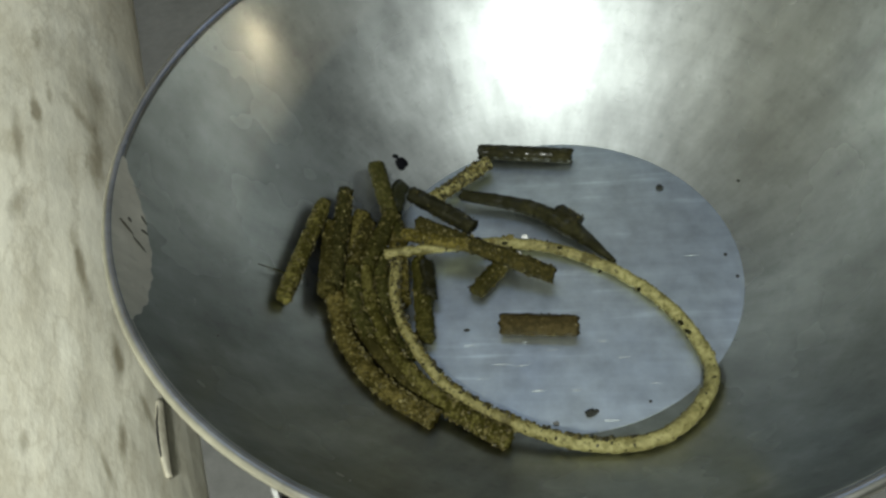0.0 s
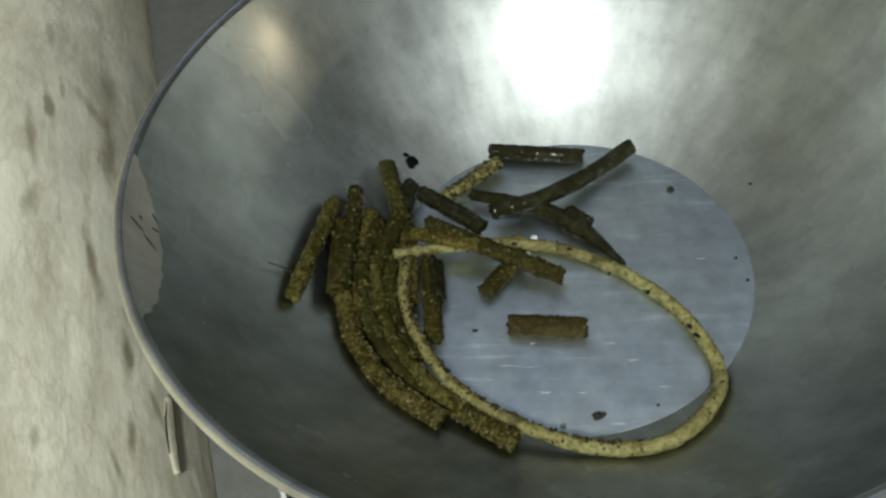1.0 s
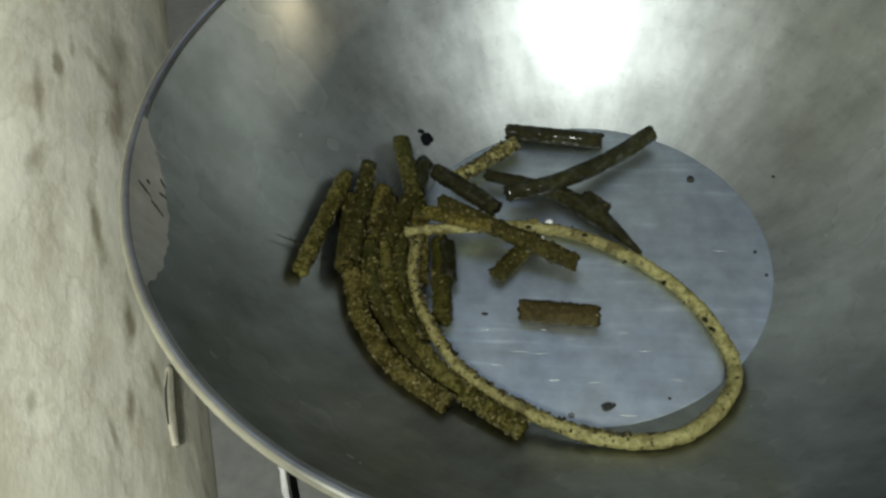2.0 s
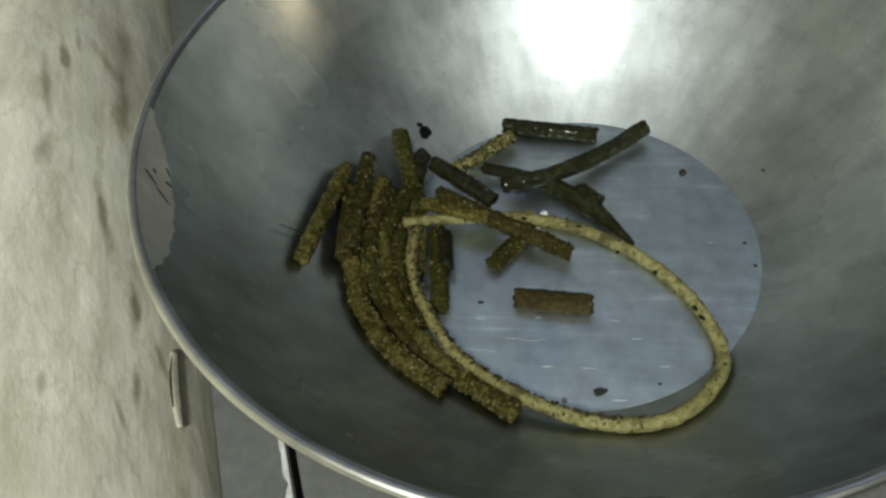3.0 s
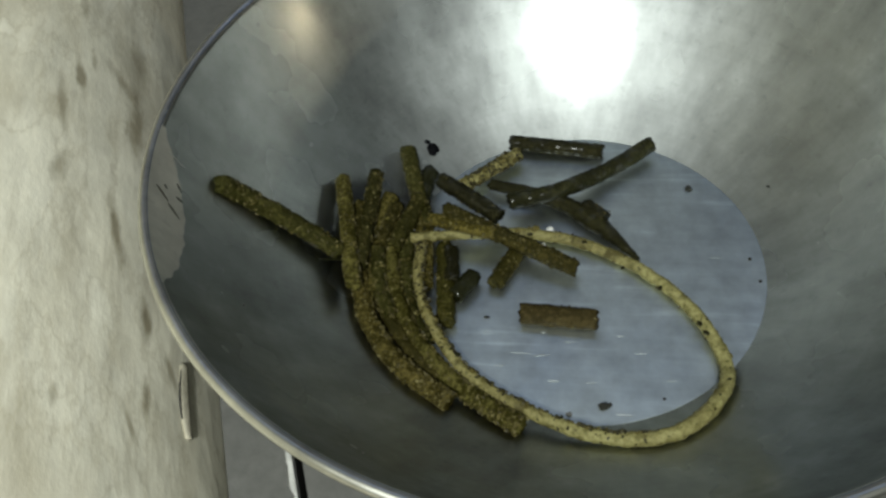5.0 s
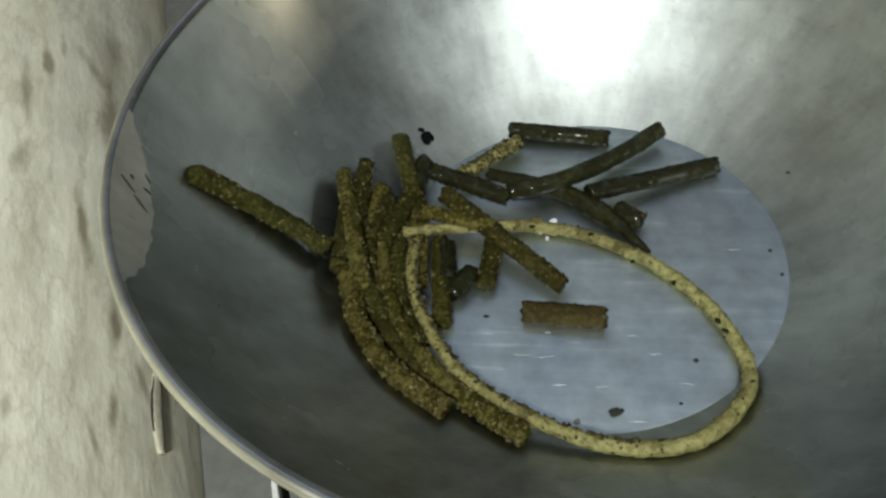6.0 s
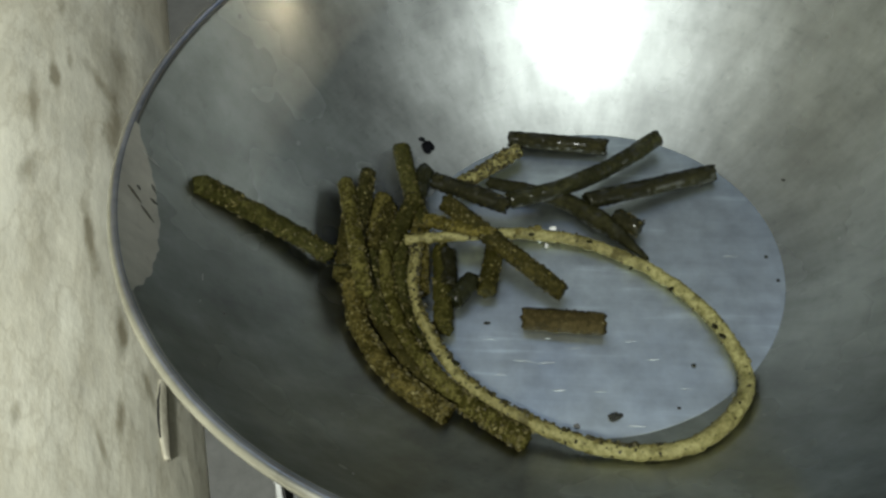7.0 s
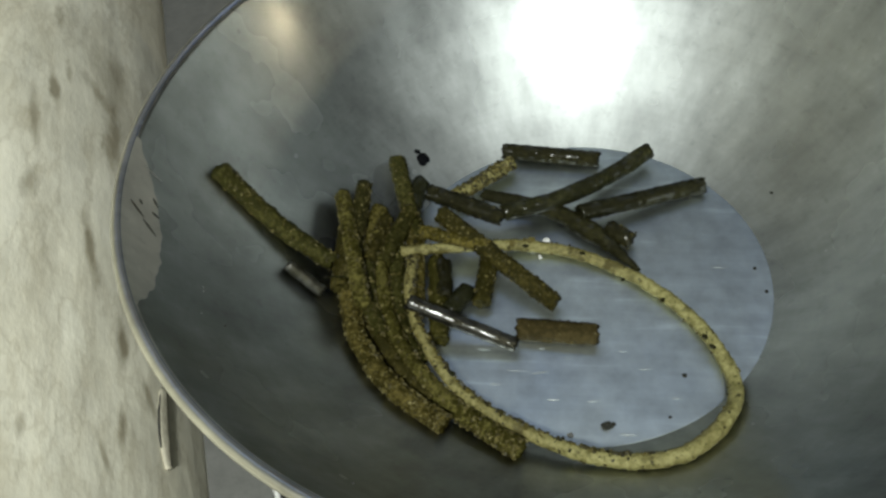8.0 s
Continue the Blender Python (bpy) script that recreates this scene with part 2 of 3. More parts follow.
CEIL = make_plain("unseen_ceiling", (0.26, 0.27, 0.26), (0.34, 0.35, 0.34), 1.2)


# ---- mesh helpers ----
def mesh_of(name, bm, material, smooth=True):
    bmesh.ops.recalc_face_normals(bm, faces=bm.faces)
    data = bpy.data.meshes.new(name)
    bm.to_mesh(data)
    bm.free()
    data.materials.append(material)
    if smooth:
        for poly in data.polygons:
            poly.use_smooth = True
    return data


def thing(name, bm, material, label, category, group="", kind="", smooth=True):
    return tagged(new(name, mesh_of(name, bm, material, smooth)), label, category, group, kind)


def part(name, bm, material, parent, label="", smooth=True):
    ob = new(name, mesh_of(name, bm, material, smooth))
    ob.parent = parent
    if label:
        ob["label"] = label
    return ob


def skin(rings, close_ends=True, loop=False):
    """A mesh over rings of points, each ring closed."""
    bm = bmesh.new()
    rows = [[bm.verts.new(p) for p in ring] for ring in rings]
    pairs = list(zip(rows, rows[1:])) + ([(rows[-1], rows[0])] if loop else [])
    for a, b in pairs:
        n = len(a)
        for i in range(n):
            bm.faces.new((a[i], a[(i + 1) % n], b[(i + 1) % n], b[i]))
    if close_ends and not loop:
        bm.faces.new(rows[0][::-1])
        bm.faces.new(rows[-1])
    return bm


def block(x0, x1, y0, y1, z0, z1, bevel=0.0):
    bm = bmesh.new()
    bmesh.ops.create_cube(bm, size=1, matrix=Matrix.Translation(((x0 + x1) / 2, (y0 + y1) / 2, (z0 + z1) / 2)) @ Matrix.Diagonal((x1 - x0, y1 - y0, z1 - z0, 1)))
    if bevel:
        bmesh.ops.bevel(bm, geom=bm.edges[:], offset=bevel, segments=2, affect="EDGES")
    return bm


def lathe(profile, count=160):
    return skin([[(r * math.cos(2 * math.pi * i / count), r * math.sin(2 * math.pi * i / count), z) for i in range(count)] for r, z in profile], close_ends=False)


# ---- the bowl's shape: flat bottom, then a wall that steepens to the rim ----
BASE_R, RIM_R, RIM_Z = 0.080, 0.1585, 0.0975
STEPS = 48
_a = [radians(31.2 + 40.0 * (i + 0.5) / STEPS) for i in range(STEPS)]
_sx, _sz = (RIM_R - 0.0032 - BASE_R) / sum(math.cos(a) for a in _a), (RIM_Z - 0.001) / sum(math.sin(a) for a in _a)
BOWL = [(BASE_R, 0.0)]
for a in _a:
    BOWL.append((BOWL[-1][0] + _sx * math.cos(a), BOWL[-1][1] + _sz * math.sin(a)))


def bowl_z(x, y):
    return float(np.interp(math.hypot(x, y), [p[0] for p in BOWL], [p[1] for p in BOWL]))


def resting(x, y, lift=0.0, radius=0.0039):
    """A point, given in millimetres, on a stick's axis above the bowl's inside."""
    x, y = x / 1000, y / 1000
    return Vector((x, y, bowl_z(x, y) + radius + lift / 1000))


# ---- the setting ----
def setting():
    turn = pose(0, 0, 0, 0, 0, LOG_TURN)
    # the slabs are parted by a narrow gap that runs along the log
    edge = -0.135
    for x0, x1, y0, y1 in ((-2.0, edge - 0.003, -2.2, -0.001), (edge, 2.0, -2.2, -0.001), (-2.0, 2.0, 0.001, 2.2)):
        ob = thing("floor_slab", block(x0, x1, y0, y1, FLOOR - 0.05, FLOOR, 0.0012), CEMENT, "worn grey cement floor slab under the bowl", "floor", kind="structure", smooth=False)
        ob.matrix_world = turn
    ob = thing("floor", block(-2.1, 2.1, -2.3, 2.3, FLOOR - 0.09, FLOOR - 0.045), SOIL, "dark ground in the gap between the slabs", "floor", kind="structure", smooth=False)
    ob.matrix_world = turn
    # walls added out of view to shape what the bowl reflects
    for name, b, paint, words in (
            ("wall_north", (-1.5, 1.5, 1.45, 1.55), DULL, "unseen grey wall, added to reflect in the steel"),
            ("wall_south", (-1.5, 1.5, -1.6, -1.5), WALL, "unseen dark grey wall, added around the bowl"),
            ("wall_east", (1.4, 1.5, -1.5, 1.45), WALL, "unseen dark grey wall, added around the bowl"),
            ("wall_west", (-1.5, -1.4, -1.5, 1.45), CREAM, "unseen cream wall, added to brighten reflections in the steel")):
        thing(name, block(*b, FLOOR + 0.001, 2.2), paint, words, "wall", kind="structure", smooth=False)
    # an added ceiling, out of view, whose edge shapes the sky light
    thing("ceiling", block(-1.5, 1.5, -1.6, 0.80, 2.204, 2.3), CEIL, "unseen added ceiling, ended short to let sky light in", "ceiling", kind="structure", smooth=False)


setting()


def log():
    count, rings = 96, []
    for j in range(160):
        y = -0.6 + 1.8 * j / 159
        ring = []
        for i in range(count):
            # from floor to floor over the top
            a = radians(7.6 + 164.8 * i / (count - 1))
            bend = noise.noise((math.cos(a) * 1.4, math.sin(a) * 1.4, y * 3.0))
            fine = noise.noise((math.cos(a) * 9, math.sin(a) * 9, y * 9.0))
            r = LOG_R * (1 + 0.010 * bend + 0.005 * fine)
            ring.append((r * math.cos(a), y, LOG_Z + r * math.sin(a)))
        rings.append(ring)
    base = thing("log", skin(rings), BARK, "thick smooth pale log with brown streaks lying on the floor", "log")
    base.matrix_world = Matrix.Translation((LOG_X, 0, 0)) @ pose(0, 0, 0, 0, 0, LOG_TURN)
    return base


LOG = log()


def bowl():
    root = tagged(new("steel_bowl"), "wide shallow brushed-steel bowl with a flat bottom and rolled rim", "bowl")
    wall = list(BOWL)
    thick = 0.0016
    outer = [(r + thick * 0.75, z - thick * 0.65) for r, z in reversed(wall)]
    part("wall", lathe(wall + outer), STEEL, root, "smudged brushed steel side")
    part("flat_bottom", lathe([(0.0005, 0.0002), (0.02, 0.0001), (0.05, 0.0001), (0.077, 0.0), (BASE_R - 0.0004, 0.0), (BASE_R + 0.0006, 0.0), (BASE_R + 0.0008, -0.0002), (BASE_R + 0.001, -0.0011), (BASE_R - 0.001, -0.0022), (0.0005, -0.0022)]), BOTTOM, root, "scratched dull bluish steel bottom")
    bead = [(RIM_R + r, RIM_Z + z) for r, z in ((-0.0038, -0.0022), (-0.0031, -0.0012), (-0.0022, -0.0007), (-0.0012, -0.0008), (-0.0002, -0.0013), (0.0003, -0.0021), (0.0002, -0.0031), (-0.0006, -0.0038),
                                               (-0.0016, -0.0037), (-0.0026, -0.0032), (-0.0038, -0.0022))]
    part("rolled_rim", lathe(bead), RIM, root, "bright rolled rim")
    # a dull pale band under the rim on the log's side, a painted reflection
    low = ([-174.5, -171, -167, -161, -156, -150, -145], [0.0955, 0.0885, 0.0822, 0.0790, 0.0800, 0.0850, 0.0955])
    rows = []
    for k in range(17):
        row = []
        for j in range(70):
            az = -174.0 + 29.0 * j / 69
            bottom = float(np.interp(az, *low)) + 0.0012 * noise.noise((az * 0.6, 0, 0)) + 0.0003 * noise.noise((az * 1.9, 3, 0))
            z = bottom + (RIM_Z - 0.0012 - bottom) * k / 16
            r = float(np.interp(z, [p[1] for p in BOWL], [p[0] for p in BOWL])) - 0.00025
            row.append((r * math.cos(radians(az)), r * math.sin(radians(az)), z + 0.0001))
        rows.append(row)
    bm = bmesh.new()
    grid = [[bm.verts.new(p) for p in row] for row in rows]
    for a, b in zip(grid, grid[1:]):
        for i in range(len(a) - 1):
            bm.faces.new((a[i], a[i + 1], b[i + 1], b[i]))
    part("scuffed_band", bm, REFLECTED, root, "pale band under the rim, standing for a reflection")
    for az, z0, z1, turn in ((-163.4, 0.0930, 0.0868, 1.3), (-164.6, 0.0895, 0.0878, 0.5), (-161.7, 0.0872, 0.0815, 1.5), (-166.5, 0.0840, 0.0815, 1.0), (-164.0, 0.0838, 0.0805, 0.2), (-170.8, 0.0900, 0.0818, 0.4)):
        line = []
        for k in range(9):
            z = z0 + (z1 - z0) * k / 8
            a = radians(az + turn * k / 8)
            r = float(np.interp(z, [p[1] for p in BOWL], [p[0] for p in BOWL])) - 0.0004
            line.append(Vector((r * math.cos(a), r * math.sin(a), z)))
        part("scratch_mark", stick_mesh(line, 0.00025 if az < -170 else 0.00045, 70 + int(z0 * 1e4), 0.6, (0.5, 1.0, 0.8, 0.3)), CEMENT if az < -170 else SPECK, root, "short bright scratch mark" if az < -170 else "short dark scratch mark")
    # bare scratches on the flat bottom: place, length, half width (mm)
    for k, (x, y, length, half) in enumerate(((-7.8, -60.8, 5, 0.42), (-22, -48.5, 9, 0.2), (-13, -49.0, 8, 0.2), (7.2, -60.7, 5, 0.22), (-12.9, -37.9, 2.5, 0.3), (18.8, -38.1, 5, 0.2), (-36, -39, 6, 0.2),
                                             (27, -46, 5, 0.25), (38, -58, 5, 0.2), (20, -74, 7, 0.3), (44, -22, 6, 0.18), (60, 5, 7, 0.18), (-2, -42, 6, 0.15), (-30, -55, 5, 0.18))):
        lean = radians(4 + 10 * noise.noise((k * 1.7, 0, 0)))
        line = [Vector(((x + length * t * math.cos(lean)) / 1000, (y + length * t * math.sin(lean)) / 1000, 0.0003)) for t in [i / 8 - 0.5 for i in range(9)]]
        part("scratch_mark", stick_mesh(line, half * 0.7 / 1000, 200 + k, 0.5, (0.2, 1.0, 0.7, 0.2), 0.4), BARE, root, "short bright scratch mark")
    return root


# ---- the sticks ----
def curve_points(points, step=0.0011):
    """A smooth line through a few points, in even steps."""
    pts = [points[0] * 2 - points[1], *points, points[-1] * 2 - points[-2]]
    fine = []
    for i in range(1, len(pts) - 2):
        p0, p1, p2, p3 = pts[i - 1:i + 3]
        for k in range(24):
            t = k / 24
            fine.append(0.5 * (2 * p1 + (p2 - p0) * t + (2 * p0 - 5 * p1 + 4 * p2 - p3) * t * t + (3 * p1 - p0 - 3 * p2 + p3) * t ** 3))
    fine.append(pts[-2])
    total = [0.0]
    for a, b in zip(fine, fine[1:]):
        total.append(total[-1] + (b - a).length)
    n = max(6, int(total[-1] / step))
    out, j = [], 0
    for k in range(n + 1):
        d = total[-1] * k / n
        while j < len(total) - 2 and total[j + 1] < d:
            j += 1
        t = (d - total[j]) / max(total[j + 1] - total[j], 1e-9)
        out.append(fine[j].lerp(fine[j + 1], t))
    return out


def stick_mesh(line, radius, seed, rough=1.0, taper=(1.0, 1.0), flat=1.0):
    """A hose of paste round a line, with a grainy skin and torn ends."""
    rng = random.Random(seed)
    count, rings = 18, []
    off = Vector((seed * 1.7, seed * 0.9, 0))
    side = Vector((0, 0, 1))
    last = len(line) - 1
    for j, p in enumerate(line):
        way = (line[min(j + 1, last)] - line[max(j - 1, 0)]).normalized()
        up = (side - way * side.dot(way)).normalized()
        across = way.cross(up)
        s = j / last
        body = radius * float(np.interp(s, np.linspace(0, 1, len(taper)), taper))
        ring = []
        for i in range(count):
            a = 2 * math.pi * i / count
            way_out = across * math.cos(a) + up * math.sin(a) * flat
            q = p + way_out * body
            r = body * (1 + rough * (0.16 * noise.noise(q * 220 + off) + 0.16 * noise.noise(q * 620 + off) + 0.06 * rng.uniform(-1, 1)))
            jag = 0.0
            if j in (0, last):
                jag = radius * 0.35 * noise.noise(q * 500 + off) + rng.uniform(-0.12, 0.12) * radius
                r *= 0.9
            ring.append(p + way_out * r + way * jag)
        rings.append(ring)
    # torn ends sink in a little at their middle
    for at, sign in ((0, 1), (-1, -1)):
        ring, p = rings[at], line[at]
        way = (line[1] - line[0]).normalized() if at == 0 else (line[-1] - line[-2]).normalized()
        inner = [p.lerp(q, 0.55) + way * sign * radius * rng.uniform(0.0, 0.35) for q in ring]
        tip = [p.lerp(q, 0.1) + way * sign * radius * 0.3 for q in ring]
        if at == 0:
            rings = [tip, inner] + rings
        else:
            rings = rings + [inner, tip]
    return skin(rings)


def flakes(owner, line, radius, count, seed, material, size=1.0, spread=(1.0, 1.0), arc=(-0.5, math.pi + 0.5)):
    """Small crumbs and fibres that stick to a stick's skin, as one piece of it."""
    rng = random.Random(seed + 100)
    verts, faces = [], []
    for _ in range(int(count * 1.8)):
        j = 1 + int(rng.betavariate(*spread) * 0.999 * (len(line) - 2))
        way = (line[j + 1] - line[j - 1]).normalized()
        up = (Vector((0, 0, 1)) - way * way.z).normalized()
        across = way.cross(up)
        a = rng.uniform(*arc)
        out = across * math.cos(a) + up * math.sin(a)
        c = line[j].lerp(line[j + 1], rng.random()) + out * radius * rng.uniform(0.98, 1.08)
        e = Matrix.Rotation(rng.uniform(0, 6.3), 3, out) @ Matrix.Rotation(rng.uniform(-0.5, 0.5), 3, way)
        u, v = e @ way, e @ way.cross(out)
        grow = size * (0.7 + 1.0 * rng.random() ** 2)
        l, w, h = rng.uniform(0.0003, 0.0009) * grow, rng.uniform(0.0002, 0.0006) * grow, rng.uniform(0.00012, 0.00035) * grow
        k = len(verts)
        n = 5
        for ring_h, ring_s in ((-h, 1.0), (h, rng.uniform(0.4, 0.8))):
            for i in range(n):
                t = 2 * math.pi * (i + rng.uniform(-0.3, 0.3)) / n
                f = ring_s * rng.uniform(0.6, 1.15)
                verts.append(c + u * l * f * math.cos(t) + v * w * f * math.sin(t) + out * ring_h)
        faces += [tuple(k + n + i for i in range(n))] + [(k + i, k + (i + 1) % n, k + n + (i + 1) % n, k + n + i) for i in range(n)]
    data = bpy.data.meshes.new("crumb_layer")
    data.from_pydata([tuple(p) for p in verts], [], faces)
    data.materials.append(material)
    ob = new("crumb_layer", data)
    ob.parent = owner
    return tagged(ob, "pale flakes stuck to the surface", kind="stuff")


GROUP = "extruded sticks in the bowl"


def laid_stick(points, material, label, seed, radius=0.0039, rough=1.0, taper=(1.0, 1.0), flat=1.0, crumbs=0, crumb_material=None, name="extruded_stick", follow=True, spread=(1.0, 1.0), size=1.0, inner=0):
    """A stick that lies along a few places (mm) of the bowl's inside: x, y, lift."""
    flat_line = curve_points([Vector((x, y, lift)) for x, y, lift in points], 1.1)
    if follow:
        line = [resting(p.x, p.y, p.z, radius) for p in flat_line]
        line = [sum((line[min(max(i + k, 0), len(line) - 1)] for k in (-2, -1, 0, 1, 2)), Vector()) / 5 for i in range(len(line))]
    else:
        line = curve_points([resting(*p, radius) for p in points])
    ob = thing(name, stick_mesh(line, radius, seed, rough, taper, flat), material, label, "stick", GROUP)
    if crumbs:
        flakes(ob, line, radius, crumbs, seed, crumb_material or GRAIN, size, spread)
    if inner:
        flakes(ob, line[:len(line) * 2 // 5], radius, inner, seed + 7, crumb_material, 1.9, (1.6, 1.0), (1.9, 3.1))
    return ob


def between(a, b, roll=0.0):
    """The pose of a straight stick from a to b: x along it, z up."""
    way = (b - a).normalized()
    up = (Vector((0, 0, 1)) - way * way.z).normalized()
    m = Matrix((way, up.cross(way), up)).transposed().to_4x4()
    return Matrix.Translation((a + b) / 2) @ m @ pose(0, 0, 0, roll, 0, 0)


def free_stick(length, material, label, seed, radius=0.0039, bow=0.0, rough=1.0, taper=(1.0, 1.0), crumbs=0, crumb_material=None):
    """A stick about its own middle, length in metres, sagging by bow."""
    n = max(8, int(length / 0.0011))
    line = [Vector((length * (k / n - 0.5), 0, -bow * (1 - 4 * (k / n - 0.5) ** 2))) for k in range(n + 1)]
    ob = thing("extruded_stick", stick_mesh(line, radius, seed, rough, taper), material, label, "stick", GROUP)
    if crumbs:
        flakes(ob, line, radius, crumbs, seed, crumb_material or GRAIN)
    return ob


def straight(a, b, material, label, seed, **more):
    pa, pb = resting(*a), resting(*b)
    ob = free_stick((pb - pa).length, material, label, seed, **more)
    ob.matrix_world = between(pa, pb)
    return ob


L_OLD = "olive-brown flaky extruded stick curving along the heap"
L_DARK = "dark olive extruded stick with a torn end"
L_SHORT = "short dark olive stick piece on the steel"

bowl()

# long curved strands down the bowl's side
laid_stick([(-97.5, -8, 0), (-85.5, -43, 0), (-68.5, -65, 0), (-45.5, -80, 0)], OLD, L_OLD, 1, crumbs=330, spread=(1.5, 0.7), size=1.2)
laid_stick([(-90, 1, 7), (-81, -33, 4), (-65, -56, 2), (-52, -67, 1)], MID, L_OLD, 2, radius=0.0033, crumbs=120)
laid_stick([(-86, 11, 6), (-76, -30, 6), (-55, -61, 3), (-18, -87, 0)], OLD, L_OLD, 3, crumbs=330, spread=(1.5, 0.7), size=1.2)
laid_stick([(-77, 8, 8), (-71, -30, 4), (-60, -50, 1)], MID, L_OLD, 4, radius=0.0034, crumbs=110)
laid_stick([(-72, 22, 4), (-68, -2, 5), (-65, -23, 4)], OLD, L_OLD, 5, crumbs=170)
laid_stick([(-87, 27, 2), (-90, 6, 2), (-84.5, -33, 3)], OLD, L_OLD, 6, crumbs=190)
# the pale loop
laid_stick([(-68, -2, 12), (-67, -22, 12), (-60, -41, 10), (-44, -62, 6), (-19, -78, 5), (12, -89, 1), (39, -86, 1), (58, -60, 1), (53, -34, 0), (33, -9, 0), (5, 8, 0), (-20, 13, 1), (-47, 9, 5), (-75, 1, 10)],
           PALE, "long pale yellow extruded strand bent into a wide loop", 7, radius=0.0027, rough=1.0, taper=(0.82, 0.82, 0.9, 1.0, 1.06, 1.0, 0.95, 0.95, 0.9), crumbs=230, crumb_material=CRUST, name="looped_strand", spread=(0.5, 0.8), size=1.1, inner=90)
# sticks that stay where they lie
straight((-35, 73, 0), (11, 67, 0), FRESH, "dark greenish extruded stick lying at the bottom's far edge", 8, rough=0.5)
straight((-23, -31, 0), (9, -33, 0), BROWN, "short brown stick piece alone on the steel bottom", 9, radius=0.0046, rough=0.5, crumbs=12)
laid_stick([(-29, 64, 3), (-43, 52, 2), (-57, 38, 4)], PALE, "pale yellow strand piece crusted with brown crumbs", 10, radius=0.0033, crumbs=150, crumb_material=CRUST, size=1.9)
laid_stick([(-43, 42, 2), (-12, 34, 0), (8, 20, 0), (27, 0, -1)], FRESH, "dark stick tapering to a thin point", 11, radius=0.0045, rough=0.6, taper=(0.6, 0.8, 1.05, 0.2))
straight((-57, 2, 1), (-54, -18, 1), FRESH, L_SHORT, 13)
straight((-60, 5, 0), (-54, -38, 0), MID, L_DARK, 14, crumbs=45)
straight((-94, 33, 4), (-92, -22, 6), MID, L_DARK, 15, radius=0.0036, crumbs=120)
laid_stick([(-83, 54, 2), (-77, 35, 4), (-68, 11, 5)], MID, L_DARK, 16, crumbs=80)
straight((-72, 48, 1), (-75, 24, 2), FRESH, L_DARK, 17)
straight((-98, 14, 3), (-94.5, -25, 4), MID, L_DARK, 51, crumbs=90)
straight((-84, 21, 4), (-86, -8, 9), MID, L_DARK, 52, radius=0.0035, crumbs=90)
straight((-73, 27, 8), (-81, -7, 10), MID, L_DARK, 53, crumbs=50)
straight((-67, 13, 9), (-36, 5, 9), OLD, "flaky yellow-brown stick piece on the loop's end", 54, radius=0.0030, crumbs=120)
laid_stick([(-87, -8, 9), (-83, -27, 7), (-75, -43, 6)], MID, L_OLD, 55, radius=0.0033, crumbs=100)
# sticks that move
SHIFT_E = straight((2, 29, 2), (12.5, 21, 2), FRESH, "small broken stub of dark stick", 12, crumbs=14)
SHIFT_A = straight((-102, 23, 3), (-108, -36, 1), OLD, "olive-brown stick leaning against the heap", 18, radius=0.0034, crumbs=150)
SHIFT_B = straight((-65, 37, 10), (-35, 16, 8), FRESH, "short dark stick lying across the heap", 19, crumbs=10)
SHIFT_C = straight((-61, 17, 11), (0, -8, 2), MID, "olive stick lying across the pale loop", 20, crumbs=120)
SHIFT_D = straight((-34, -14, -1), (-18, 7, 0), MID, L_SHORT, 21, crumbs=45)
DROP_A = laid_stick([(-32, 27, 6), (-9, 35, 6), (15, 53, 3), (34, 69, 4)], FRESH, "dark bent stick fallen across the bottom's far edge", 22, rough=0.5, follow=False)
DROP_B = free_stick(0.060, MID, "long olive stick leaning on the bowl's side", 23, bow=0.005, crumbs=120)
DROP_C = free_stick(0.015, FRESH, L_SHORT, 24)
DROP_D = free_stick(0.060, FRESH, "dark greenish stick fallen on the bottom's far part", 25, rough=0.5)
DROP_E = free_stick(0.047, WET, "wet shiny dark stick just fallen over the loop", 26, radius=0.0031, rough=0.45)
DROP_F = free_stick(0.018, WET, "wet shiny broken stub on the bowl's side", 27, radius=0.0027, rough=0.5)


def torn_fibre(owner):
    """A fibre that still hangs on a stick."""
    line = curve_points([resting(-106, -20, 0), resting(-112, -21, 0), resting(-119, -23, 0)])
    m = owner.matrix_world.inverted()
    return part("torn_fibre", stick_mesh([m @ p for p in line], 0.0006, 44, 1.0, (1.0, 0.4)), FRESH, owner, "thin dark fibre torn from the stick")


torn_fibre(SHIFT_A)


def crumb(x, y, size, seed, material=None, long=1.0, turn=0.0, label="small black crumb on the steel", lift=0.0):
    """A ragged crumb, place and size in millimetres."""
    rng = random.Random(seed)
    bm = bmesh.new()
    bmesh.ops.create_icosphere(bm, subdivisions=2, radius=0.5)
    for v in bm.verts:
        k = 1 + 0.5 * noise.noise(v.co * 3 + Vector((seed, 0, 0))) + rng.uniform(-0.12, 0.12)
        v.co = Vector((v.co.x * k * long, v.co.y * k, v.co.z * k * 0.55)) * size / 1000
    ob = thing("crumb", bm, material or SPECK, label, "crumb", "crumbs in the bowl", smooth=False)
    p = resting(x, y, lift, size * 0.00022)
    ob.matrix_world = pose(*p, 0, 0, turn)
    return ob


def fibre(a, b, radius, seed, material, sag=0.0):
    """A thin loose fibre between two places."""
    mid = ((a[0] + b[0]) / 2 + sag, (a[1] + b[1]) / 2 + sag, max(a[2], b[2]))
    return laid_stick([a, mid, b], material, "thin loose fibre torn from a stick", seed, radius=radius, taper=(1.0, 0.4), name="fibre")


